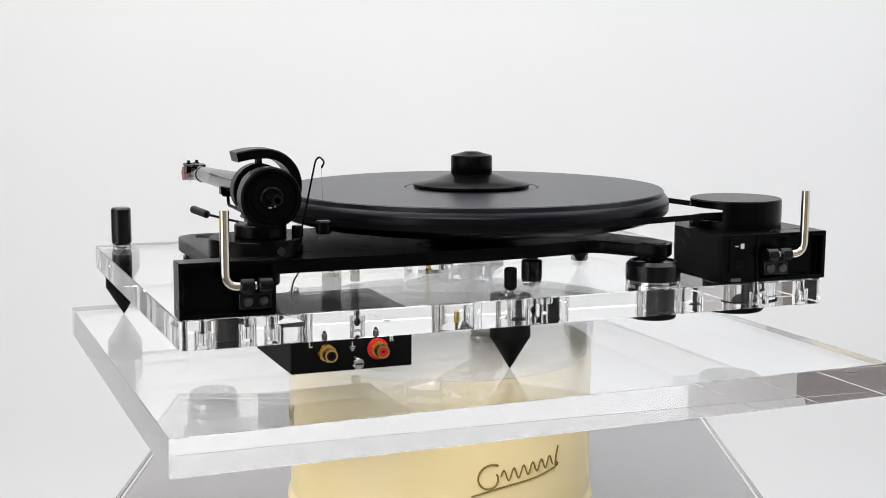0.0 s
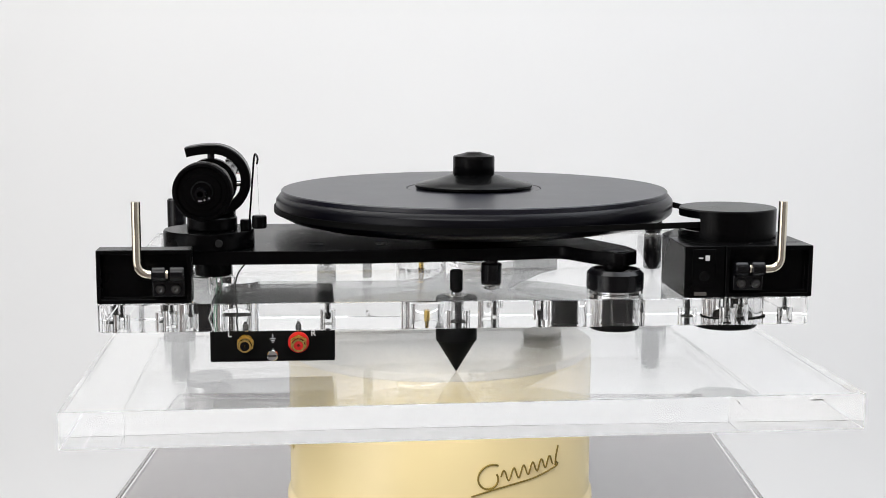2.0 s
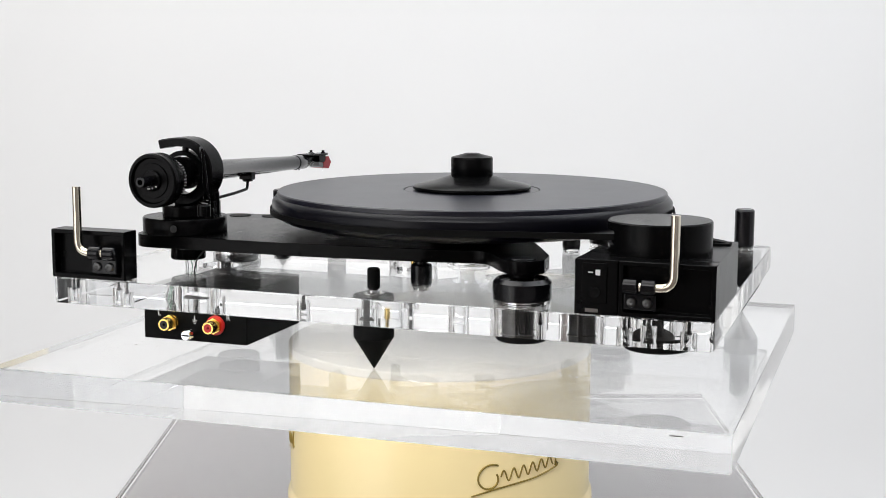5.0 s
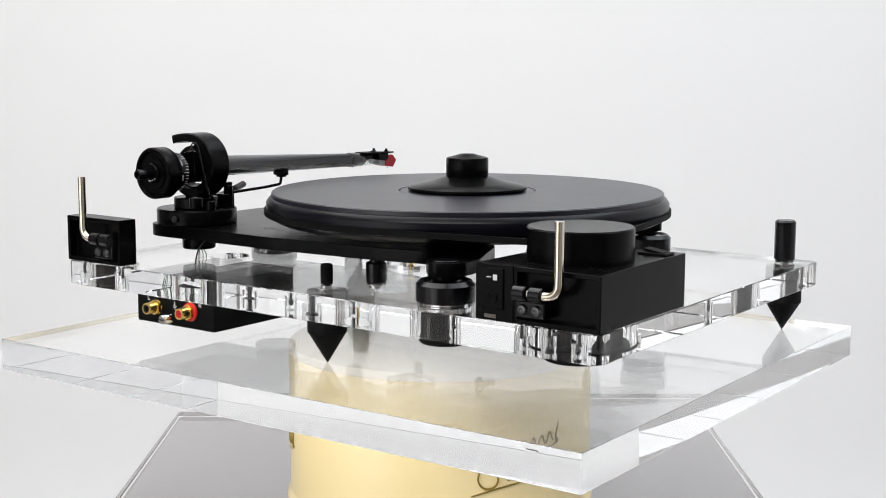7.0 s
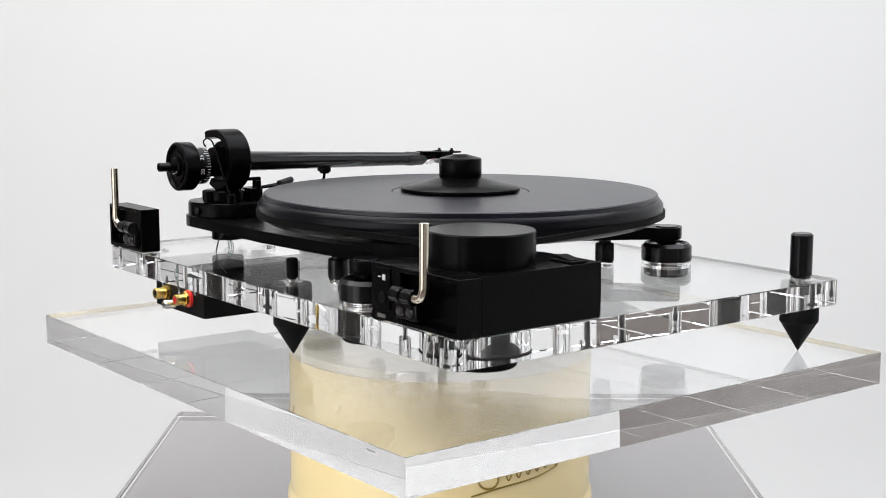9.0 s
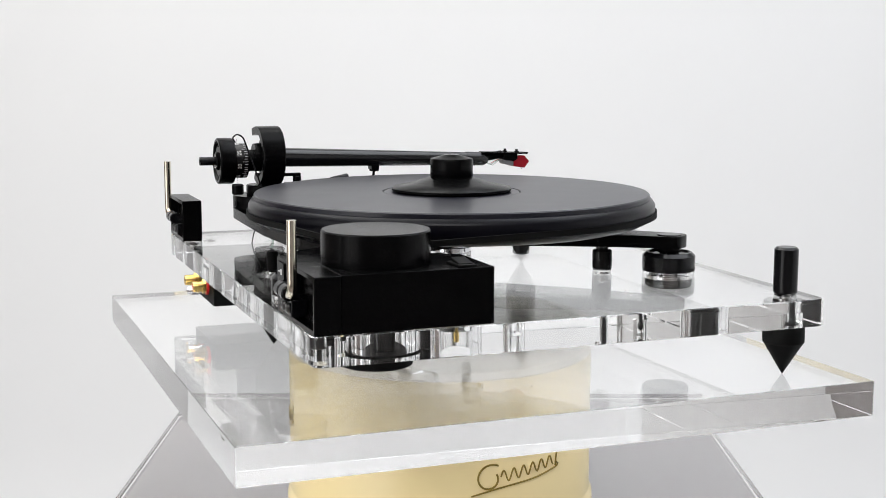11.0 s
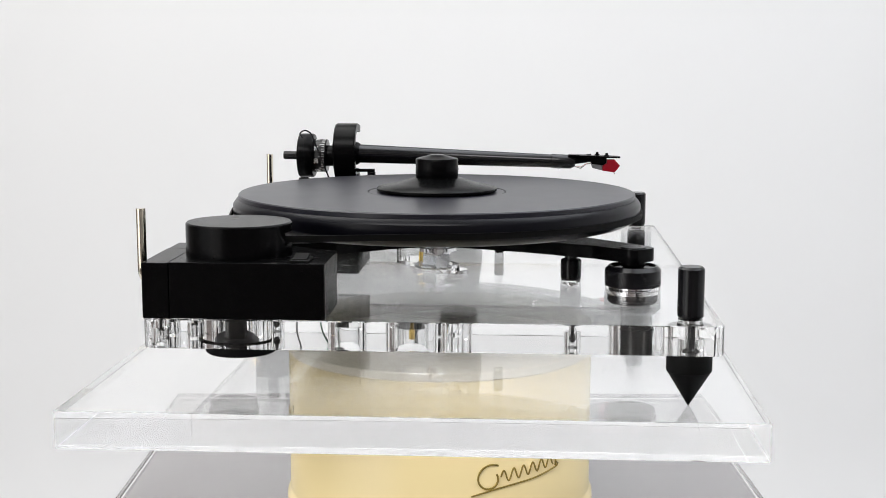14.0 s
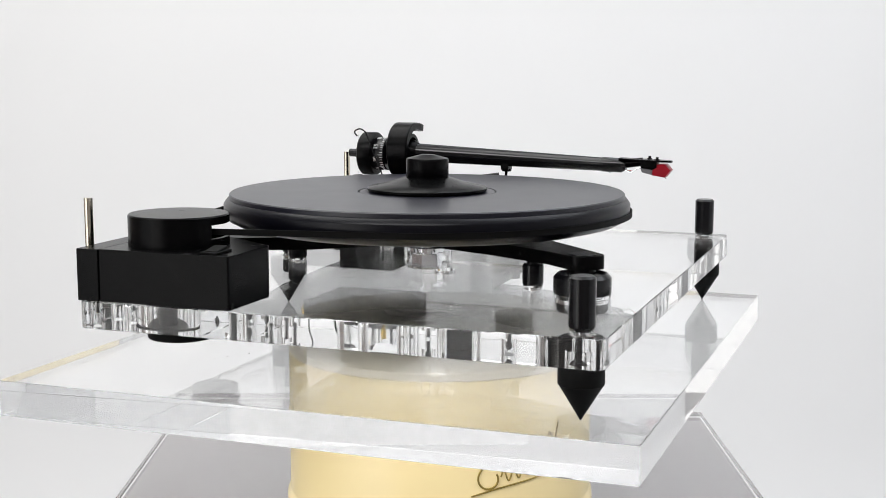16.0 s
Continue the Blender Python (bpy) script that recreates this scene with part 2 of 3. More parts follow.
def drilled(outer, inner, z0, z1, holes, chamfer=0.6):
    """A plate with through holes. outer, inner: outlines of side and flat face; holes: (x, y, ((radius, height), ...)) from below to above."""
    bm = bmesh.new()
    flats = {z0: [], z1: []}

    def loop(points, z):
        return [bm.verts.new((x, y, z)) for x, y in points]

    def strip(a, b):
        n = len(a)
        for k in range(n):
            f = bm.faces.new((a[k], a[(k + 1) % n], b[(k + 1) % n], b[k]))
            f.smooth = (a[k].co - a[(k + 1) % n].co).length < 12

    rings = [loop(inner, z0), loop(outer, z0 + chamfer), loop(outer, z1 - chamfer), loop(inner, z1)]
    for a, b in zip(rings, rings[1:]):
        strip(a, b)
    flats[z0].append(rings[0])
    flats[z1].append(rings[-1])
    for x, y, steps in holes:
        n = 36 if steps[0][0] > 8 else 24
        rings = [loop([(x + r * math.cos(2 * math.pi * k / n), y + r * math.sin(2 * math.pi * k / n)) for k in range(n)], h) for r, h in steps]
        for a, b in zip(rings, rings[1:]):
            strip(a, b)
        flats[z0].append(rings[0])
        flats[z1].append(rings[-1])
    for loops in flats.values():
        edges = []
        for ring in loops:
            for k in range(len(ring)):
                edges.append(bm.edges.get((ring[k], ring[(k + 1) % len(ring)])))
        made = bmesh.ops.triangle_fill(bm, use_beauty=True, use_dissolve=False, edges=edges)["geom"]
        for f in made:
            if isinstance(f, bmesh.types.BMFace):
                f.smooth = False
    bmesh.ops.recalc_face_normals(bm, faces=bm.faces[:])
    for e in bm.edges:
        if len(e.link_faces) == 2 and e.calc_face_angle(0) > radians(35):
            e.smooth = False
    return bm


def player():
    p = tagged(empty("record_player"), "black belt-drive record player on a clear acrylic plinth with spiked feet", "record player")

    # plinth, with its drilled holes
    bolts = [(-219, -157), (-176, -157), (-189, -140), (176, -157), (215.5, -157), (189, -140)]
    sides = [rounded([(PX0 + c, PY0 + c, 7), (PX1 - c, PY0 + c, 7), (PX1 - c, PY1 - c, 7), (PX0 + c, PY1 - c, 7)]) for c in (0, 0.6)]
    holes = [(x, y, ((5.2, PZ0), (5.2, PZ0 + 11), (2.0, PZ0 + 11), (2.0, PZ1))) for x, y in bolts]
    holes += [(x, y, ((2.4, PZ0), (2.4, PZ0 + 7), (5.6, PZ0 + 7), (5.6, PZ1))) for x, y in ((24.4, -109.4), (79.3, 97.6), (-87, 1))]
    holes += [(x, y, ((8.0, PZ0), (8.0, PZ0 + 8), (3.8, PZ0 + 8), (3.8, PZ1))) for x, y in SPIKES]
    holes += [(x, y, ((r, PZ0), (r, PZ1))) for x, y, r in ((104.5, -139, 18.4), (104.5, 139, 18.4), (-177, 5, 18.4), (188.5, -114, 21.5), (-150, -75, 15.5), (-16, -16, 19), (31.5, 15, 8))]
    bm = drilled(*sides, PZ0, PZ1, holes)
    plinth = clear(part("plinth", bm, ACRYLIC, p, "thick clear acrylic plinth with drilled holes"))
    for x, y in bolts:
        s = lathe([(0, PZ0 + 8.8), (2.2, PZ0 + 8.8), (2.8, PZ0 + 9.4), (2.8, PZ0 + 10.7), (1.5, PZ0 + 11), (1.5, PZ1 - 0.2), (0, PZ1 - 0.2)], (x, y, 0), seg=16)
        part("screw", s, DELRIN, plinth)

    # spiked feet with pillars or pins on top
    for i, (x, y) in enumerate(SPIKES):
        d = -x * math.tan(radians(LEAN))
        foot = part("spike_foot", lathe([(0, 0), (0.5, 0.3), (13.0, 21), (13.9, 22), (13.9, 35 + d), (13.2, 36.1 + d), (0, 36.1 + d)], (x, y, 0), seg=48), MATT, p)
        part("bolt", drum(3.4, 36.1 + d, 55 + d, (x, y, 0)), DELRIN, foot)
        if i:
            w = 55.5 + d if x > 0 else 56.9 + d
            clear(part("washer", drum(7.6, 54.7 + d, w, (x, y, 0), chamfer=0.3), ACRYLIC, foot))
            part("pillar", drum(8.0, w, 87.1 + d, (x, y, 0), chamfer=1.4), DELRIN, foot)
        else:
            part("pin", drum(4.3, 55, 69.5, (x, y, 0), chamfer=1.0), MATT, foot)

    # limit posts
    for x, y in ((24.4, -109.4), (79.3, 97.6), (-87, 1)):
        post = part("limit_post", lathe([(0, 56.6), (6.8, 56.6), (7.3, 57.3), (7.3, 69.8), (6.4, 70.6), (4.6, 70.7), (4.6, 72.4), (0, 72.4)], (x, y, 0), seg=36), DELRIN, p)
        clear(part("spacer", drum(6.9, 54.7, 56.6, (x, y, 0), chamfer=0.3), ACRYLIC, post))
        part("bolt", lathe([(0, 38), (1.7, 38), (1.7, 46), (3.2, 46.2), (3.6, 49), (2, 51), (0, 51)], (x, y, 0), seg=16), DELRIN, post)

    # magnetic suspension feet
    for x, y in ((104.5, -139), (104.5, 139), (-177, 5)):
        m = part("magnet_foot", lathe([(0, 69.3), (14.5, 69.3), (15.5, 70.6), (16.5, 70.6), (19.2, 68.0), (19.2, 57.4), (18.8, 57), (0, 57)], (x, y, 0), seg=64), DELRIN, p, "polished black magnetic suspension foot")
        part("ring", drum(12.4, 54.8, 57, (x, y, 0), chamfer=0.3, seg=64), CHROME, m, "bright chromed ring")
        clear(part("spacer", lathe([(12.8, 54.8), (18.9, 54.8), (18.9, 56.9), (12.8, 56.9), (12.8, 54.8)], (x, y, 0), seg=64), ACRYLIC, m, "clear acrylic spacer ring"))
        part("magnet", drum(15.6, 36.2, 54.7, (x, y, 0), chamfer=0.3, seg=48), MATT, m)
        part("cap", drum(17.0, 30.0, 36.2, (x, y, 0), chamfer=1, seg=48), MATT, m)

    # sub-chassis
    pts = [(-199, -120, 22), (-60, -124, 30), (30, -119, 40), (72, -112, 14), (89, -139, 8), (104.5, -157, 14), (119.5, -140, 8), (117, -118, 8), (94, -66, 14), (64, -32, 16), (48, 0, 12),
           (54, 22, 12), (72, 64, 20), (98, 112, 8), (119.5, 138, 8), (104.5, 157, 14), (88, 142, 8), (40, 95, 20), (-14, 28, 4), (-199, 26, 22)]
    sub = part("sub_chassis", prism(rounded(pts), 73.2, 82.2, 0.35), BLACK, p, "black satin floating sub-chassis plate")
    for x, y in ((104.5, -139), (104.5, 139)):
        part("boss", drum(8.6, 69.5, 73.4, (x, y, 0)), BLACK, sub)
        part("cover_disc", drum(8.8, 82.0, 82.9, (x, y, 0), chamfer=0.4), DELRIN, sub)
    for x, y in ((-177, 12), (-150, 16)):
        part("cover_disc", drum(8.8, 81.8, 82.7, (x, y, 0), chamfer=0.3), MATT, sub)

    # bearing below the platter
    bx, by = HUB
    bearing = part("bearing", lathe([(0, 54.8), (10.8, 54.8), (11.4, 55.4), (11.4, 64.8), (10.8, 65.4), (0, 65.4)], (bx, by, 0), seg=6), CHROME, p, "chromed hexagonal bearing nut")
    part("collar", lathe([(0, 65.4), (9, 65.4), (9, 67), (14.5, 67.4), (14.5, 70), (12, 70.4), (12, 73.1), (0, 73.1)], (bx, by, 0), seg=48), CHROME, bearing)
    clear(part("disc", lathe([(11.8, 54.8), (16.5, 54.8), (16.5, 57), (11.8, 57), (11.8, 54.8)], (bx - 2, by, 0), seg=48), ACRYLIC, bearing))
    tube = clear(part("spindle_tube", lathe([(17.2, 54.7), (18.8, 54.7), (18.8, 70), (17.2, 70), (17.2, 54.7)], (-16, -16, 0), seg=64), ACRYLIC, p, "clear acrylic tube"))
    part("stop_pin", drum(3.7, 54.7, 73.3, (-54, 44, 0), seg=24), DELRIN, p)
    part("spindle", lathe([(0, 44), (3.2, 44), (3.2, 52), (1.9, 53), (1.9, 66), (3.0, 67), (3.0, 73), (0, 73)], (-16, -16, 0), seg=24), BRASS, tube)

    # platter with its mat
    plat = part("platter", lathe([(0, 82.4), (32, 82.4), (32, 87.4), (112, 87.4), (132, 88.4), (142, 91.0), (147, 93.6), (149.4, 95.8), (150, 97.6), (150, 104.2), (149.7, 105.0), (147.6, 107.8), (147.0, 108.2), (146.4, 108.4), (0, 108.4)], (bx, by, 0), seg=160), RIM, p, "heavy black platter with a stepped rim")
    part("mat", lathe([(51.3, 108.4), (51.3, 111.5), (51.8, 111.9), (145.2, 111.9), (146, 111.2), (146, 108.4)], (bx, by, 0), seg=160), PLATTER, plat, "satin black platter mat")
    part("label_recess", drum(50.6, 108.4, 111.6, (bx, by, 0), chamfer=0.3, seg=96), PLATTER, plat)

    motor(p)
    hinge(p, -204, -1)
    hinge(p, 202, 1)
    tonearm(p)
    phono_box(p)
    for ob in p.children:
        if ob.name.split(".")[0] in ("plinth", "magnet_foot", "limit_post", "hinge_block", "phono_box", "phono_socket", "ground_screw"):
            ob.matrix_local = pose(-0.045 * math.sin(radians(LEAN)), 0, 0, 0, LEAN, 0)
    return p


def motor(p):
    out = rounded([(145, -164.5, 1), (172, -164.5, 0.5), (172, -148.6, 0), (231, -148.6, 0.5), (231, -54, 1.5), (176, -54, 6), (147, -98, 10)])
    m = part("motor_housing", prism(out, 53.7, 88, 0.7), BLACK, p, "black motor housing with a round pulley cover")
    cx, cy = 188.7, -114.3
    # round cover with a belt slot towards the platter
    a0 = math.atan2(HUB[1] - cy, HUB[0] - cx)
    bm = bmesh.new()
    n, rr = 72, 33.2
    def belt_side(k):
        a = 2 * math.pi * k / n
        return abs((a - a0 + math.pi) % (2 * math.pi) - math.pi) > radians(76)
    def ringof(r, z):
        return [bm.verts.new((cx + r * math.cos(2 * math.pi * k / n), cy + r * math.sin(2 * math.pi * k / n), z)) for k in range(n)]
    levels = [ringof(rr, 88.05), ringof(rr, 93.5), ringof(rr, 102.5), ringof(rr, 107.4), ringof(rr - 0.8, 108.3)]
    inner = [ringof(rr - 2.5, 88.05), ringof(rr - 2.5, 93.5), ringof(rr - 2.5, 102.5), ringof(rr - 2.5, 106)]
    for lv in range(4):
        for k in range(n):
            k2 = (k + 1) % n
            if lv == 1 and not (belt_side(k) or belt_side(k2)):
                continue
            bm.faces.new((levels[lv][k], levels[lv][k2], levels[lv + 1][k2], levels[lv + 1][k]))
            if lv < 3:
                bm.faces.new((inner[lv][k], inner[lv + 1][k], inner[lv + 1][k2], inner[lv][k2]))
    for k in range(n):
        k2 = (k + 1) % n
        if not (belt_side(k) or belt_side(k2)):
            bm.faces.new((levels[1][k], inner[1][k], inner[1][k2], levels[1][k2]))
            bm.faces.new((levels[2][k], levels[2][k2], inner[2][k2], inner[2][k]))
    bm.faces.new(levels[4])
    bm.faces.new(inner[3][::-1])
    bmesh.ops.recalc_face_normals(bm, faces=bm.faces[:])
    part("pulley_cover", smooth(bm), BLACK, m, "round black pulley cover with a belt slot")
    part("pulley", lathe([(0, 88.2), (9, 88.2), (10.5, 94), (9.6, 95.5), (9.6, 100), (10.5, 101.5), (9, 104), (0, 104)], (cx, cy, 0)), STEEL, m)
    # belt round pulley and platter, as a flat band
    R1, R2, z0, z1 = 10.4, 150.4, 95.8, 99.8
    d = Vector((HUB[0] - cx, HUB[1] - cy))
    L, base = d.length, math.atan2(d.y, d.x)
    off = math.acos((R1 - R2) / L)
    loop = []
    for k in range(13):
        a = base + off + (2 * math.pi - 2 * off) * k / 12
        loop.append((cx + R1 * math.cos(a), cy + R1 * math.sin(a), math.cos(a), math.sin(a)))
    for k in range(97):
        a = base - off + 2 * off * k / 96
        loop.append((HUB[0] + R2 * math.cos(a), HUB[1] + R2 * math.sin(a), math.cos(a), math.sin(a)))
    bm = bmesh.new()
    quads = [[bm.verts.new((x + nx * o, y + ny * o, z)) for o, z in ((0, z0), (1.1, z0), (1.1, z1), (0, z1))] for x, y, nx, ny in loop]
    for q, w in zip(quads, quads[1:] + quads[:1]):
        for k in range(4):
            bm.faces.new((q[k], q[(k + 1) % 4], w[(k + 1) % 4], w[k]))
    bmesh.ops.recalc_face_normals(bm, faces=bm.faces[:])
    part("drive_belt", smooth(bm), MATT, m, "flat black rubber drive belt")
    # socket panel, switch and markings on the front
    part("socket_panel", block(150, 165.5, -165.6, -164.3, 61, 86, 0.3), BLACK, m)
    part("power_socket", lathe([(0, -165.7), (1.0, -165.7), (1.0, -166.0), (2.4, -166.0), (2.6, -166.3), (3.4, -166.3), (3.4, -165.4), (0, -165.4)], (158, 0, 68), "y", 24), MATT, m)
    part("marking", add_to(block(158.5, 161.5, -166.0, -165.5, 78.5, 82, 0.2), block(154, 157, -166.0, -165.5, 80, 80.6, 0.1)), WHITE, m, "small white printed symbol")
    part("label_plate", block(152, 160, -165.0, -164.3, 55.2, 57.5, 0.1), SMEAR, m)
    # speed switch rocker on the rear top
    part("rocker_switch", block(208, 228, -76, -64, 88.0, 89.4, 0.5), MATT, m)
    bm = block(211, 225, -74.5, -65.5, 89.0, 91.0, 0.5)
    bmesh.ops.rotate(bm, verts=bm.verts, cent=(218, -70, 90), matrix=Matrix.Rotation(radians(9), 3, "Y"))
    part("rocker", bm, MATT, m)
    part("motor_base", lathe([(0, 25), (21.5, 25), (22.5, 26), (22.5, 36.0), (10, 36.0), (10, 54.6), (0, 54.6)], (cx, cy, 0), seg=56), MATT, m)


def hinge(p, x, side):
    """Dust cover hinge block: recessed front, clamp and a bent steel rod. side: which way the rod stands."""
    x0, x1, y0, y1, z0, z1 = x - 29.5, x + 29.5, -165.2, -149, 54.8, 89
    bm = block(x0, x1, y0, y1, z0, z1, 0)
    front = min(bm.faces, key=lambda f: f.calc_center_median().y)
    bmesh.ops.inset_individual(bm, faces=[front], thickness=4.2)
    deep = bmesh.ops.extrude_discrete_faces(bm, faces=[front])["faces"]
    bmesh.ops.translate(bm, vec=(0, 6.5, 0), verts=deep[0].verts[:])
    bmesh.ops.bevel(bm, geom=bm.edges[:], offset=0.5, segments=2, profile=0.5, affect="EDGES", clamp_overlap=True)
    for f in bm.faces:
        f.smooth = max(abs(c) for c in f.normal) < 0.999
    h = part("hinge_block", bm, BLACK, p, "black dust cover hinge block with a recessed face")
    c = x + side * -15.5
    part("clamp", block(c - 10, c + 10, y0 - 4.0, y0 + 6.0, z0 + 5, z0 + 15.5, 0.8), DELRIN, h)
    zr = z0 + 19.6
    for a, b in ((-10, -1.2), (1.2, 10)):
        part("knuckle", drum(4.9, c + a, c + b, (0, y0 - 5.0, zr), "x", 0.6, 28), DELRIN, h)
    for dx in (-4.8, 4.8):
        s = lathe([(0, y0 - 3.6), (3.0, y0 - 3.8), (3.2, y0 - 4.6), (2.6, y0 - 5.8), (1.2, y0 - 6.0), (0, y0 - 5.2)], (c + dx, 0, z0 + 10), "y", 20)
        part("screw", s, SCREW, h, "dull steel screw")
    xr = side * 207.3
    path = bend([(c, y0 - 5.0, zr), (xr, y0 - 6.2, zr), (xr, y0 - 6.2, 120.3 if side < 0 else 119.0)], 9)
    part("rod", rod(path, 2.9, 18), STEEL, h, "bent nickel-plated steel rod")


def tonearm(p):
    ax, ay = ARM
    t = part("tonearm_base", lathe([(0, 82.2), (30.2, 82.2), (30.8, 83), (30.8, 93), (30, 94.2), (0, 94.2)], (ax - 2.5, ay + 1, 0), seg=72), BLACK, p, "round black tonearm base")
    part("collar", drum(17.0, 94.2, 103, (ax, ay - 2, 0), chamfer=0.8), BLACK, t)
    part("stem_nut", drum(12.8, 62.5, 73.3, (ax, ay, 0), chamfer=0.8), BLACK, t)
    part("pillar", block(ax - 6, ax + 7, ay - 8, ay + 10, 102, 108, 1.0), BLACK, t)
    part("set_screw", drum(2.6, ay - 31.4, ay - 29.8, (ax + 6, 0, 88), "y", 0.2, 16), RUBBER, t)
    # C-shaped bearing yoke, open on the outer side
    cz, cx = 127.6, ax + 2
    bm = bmesh.new()
    thick, y0, y1 = 3.2, ay - 10, ay + 9
    path = [(-18.3, 19.2, 103), (-15, 20.1, 101), (-9, 21.0, 98), (-4, 21.4, 94)]
    path += [(21.4 * math.cos(radians(a)), 21.4 * math.sin(radians(a)), a) for a in range(88, -125, -6)]
    ring = []
    for px, pz, a in path:
        nx, nz = math.cos(radians(a)), math.sin(radians(a))
        ring.append([bm.verts.new((cx + px + nx * o, y, cz + pz + nz * o)) for o, y in ((thick, y0 + 1), (thick - 0.8, y0), (-thick, y0), (-thick, y1), (thick - 0.8, y1), (thick, y1 - 1))])
    for a, b in zip(ring, ring[1:]):
        for k in range(6):
            bm.faces.new((a[k], a[(k + 1) % 6], b[(k + 1) % 6], b[k]))
    bm.faces.new(ring[0])
    bm.faces.new(ring[-1][::-1])
    bmesh.ops.recalc_face_normals(bm, faces=bm.faces[:])
    part("yoke", smooth(bm), BLACK, t, "C-shaped black bearing yoke")
    part("gimbal", lathe([(14.2, ay - 5), (17.0, ay - 5), (17.6, ay - 4.4), (17.6, ay + 4.4), (17.0, ay + 5), (14.2, ay + 5), (14.2, ay - 5)], (ax - 0.5, 0, 124.8), "y", 48), BLACK, t)
    part("pivot", drum(2.4, 139, 147, (ax, ay, 0)), DELRIN, t)
    part("pivot_screw", drum(2.0, 15.5, 20, (ax, ay, 125), "x"), CHROME, t)
    # tube and head, slightly turned about the pivot
    arm = part("arm_tube", lathe([(0, -9), (11, -9), (11.5, -6), (11.5, 6), (9.4, 12), (8.2, 14), (5.8, 183), (6.3, 183.5), (6.1, 200), (4.0, 204), (0, 204)], (0, 0, 0), "y", 40), CARBON, p, "tapered carbon tonearm tube")
    part("hub", lathe([(0, -9.4), (11.4, -9.4), (11.9, -6), (11.9, 6.2), (9.9, 12.2), (8.7, 14.2), (0, 14.2)], (0, 0, 0), "y", 40), BLACK, arm, "black bearing hub")
    part("headshell", prism(rounded([(-5, 198, 1), (5, 198, 1), (8, 212, 2), (8.5, 232, 2), (4, 243, 2), (-3, 243, 2), (-6.5, 232, 2), (-6, 212, 2)]), 5.0, 6.5, 0.3), BLACK, arm)
    part("neck", rod([(0, 196, 1.0), (0, 206, 2.0), (0, 218, 4.2)], 3.6, 16), BLACK, arm)
    part("clip", drum(2.2, -6.8, -4.0, (0, 190, 0)), CHROME, arm)
    for x in (-3.5, 4.5):
        part("head_screw", lathe([(0, 6.5), (2.2, 6.5), (2.2, 7.4), (1.2, 7.6), (1.2, 9.2), (0, 9.2)], (x, 223 if x < 0 else 231, 0), seg=16), DELRIN, arm)
    def side_prism(outline, x0, x1):
        bm = prism(outline, x0, x1, 0.4)
        bmesh.ops.transform(bm, matrix=Matrix(((0, 0, 1, 0), (1, 0, 0, 0), (0, 1, 0, 0), (0, 0, 0, 1))), verts=bm.verts)
        return bm
    part("cartridge_mount", side_prism([(217, 4.9), (231, 4.9), (231, 0.6), (228, -1.5), (218, -0.5)], -6.2, 7.2), BLACK, arm, "black cartridge mounting block")
    part("cartridge_shell", side_prism([(217.5, -0.8), (227.6, -1.8), (227.6, -6.0), (219, -4.2)], -5.6, 6.6), SILVER, arm, "grey cartridge shell")
    part("cartridge", side_prism([(228, -1.6), (231.4, 0.4), (231.4, 3.2), (238, 3.6), (243, -1.4), (238.5, -7.4), (227.8, -6.2)], -6.0, 7.0), RUBY, arm, "faceted ruby red cartridge body")
    part("stylus", rod([(0.5, 236, -6), (0.5, 239, -9.2)], 0.35, 6), CHROME, arm)
    for k, x in enumerate((-3, -1, 1, 3)):
        part("lead_wire", rod([(x * 0.5, 203, -3.5), (x, 209, -4.5 - k % 2), (x, 214, -1.5), (x * 1.3, 219, 0)], 0.28, 5), (RED, WIRE, PALE, CHROME)[k], arm)
    part("lift_bracket", block(-5.5, 5.5, 94, 101, -10.0, -3, 0.5), BLACK, arm)
    cw = part("counterweight", lathe([(0, -43.8), (6.4, -43.8), (7.4, -43), (7.4, -41.2), (12.2, -41.2), (12.6, -40.2), (15.6, -40.2), (16.6, -42.4), (18.4, -42.4), (19.4, -41.4), (19.4, -30.5), (18.6, -29.3), (14.8, -28.8), (0, -28.8)], (0, 0, 0), "y", 64), BLACK, p, "black counterweight with a numbered dial")
    part("stub", lathe([(2.0, -57), (3.4, -57), (3.6, -56), (3.6, -42), (2.0, -42), (2.0, -57)], (0, 0, 0), "y", 24), DELRIN, cw)
    part("dial", lathe([(0, -29), (14.4, -29), (14.6, -28.6), (14.6, -18.2), (14, -17.6), (0, -17.6)], (0, 0, 0), "y", 64), DELRIN, cw)
    marks = add_to(drum(0.45, -44.05, -43.7, (1.6, 0, -5.0), "y", 0.1, 10), drum(0.45, -44.05, -43.7, (4.6, 0, -3.9), "y", 0.1, 10))
    part("index_mark", add_to(marks, block(-2.4, -0.2, -44.0, -43.7, -6.0, -5.2, 0.05)), WHITE, cw, "small white index marks")
    part("shaft", drum(9.2, -18, -6, (0, 0, 0), "y"), BLACK, cw)
    bm = bmesh.new()
    for k in range(40):
        a = 2 * math.pi * k / 40
        w = 4.4 if k % 5 == 0 else 2.6
        tick = block(14.55, 14.75, -18.8 - w, -18.8, -0.16, 0.16, 0)
        bmesh.ops.rotate(tick, verts=tick.verts, cent=(0, 0, 0), matrix=Matrix.Rotation(a, 3, "Y"))
        add_to(bm, tick)
    part("dial_marks", bm, WHITE, cw, "white dial scale")
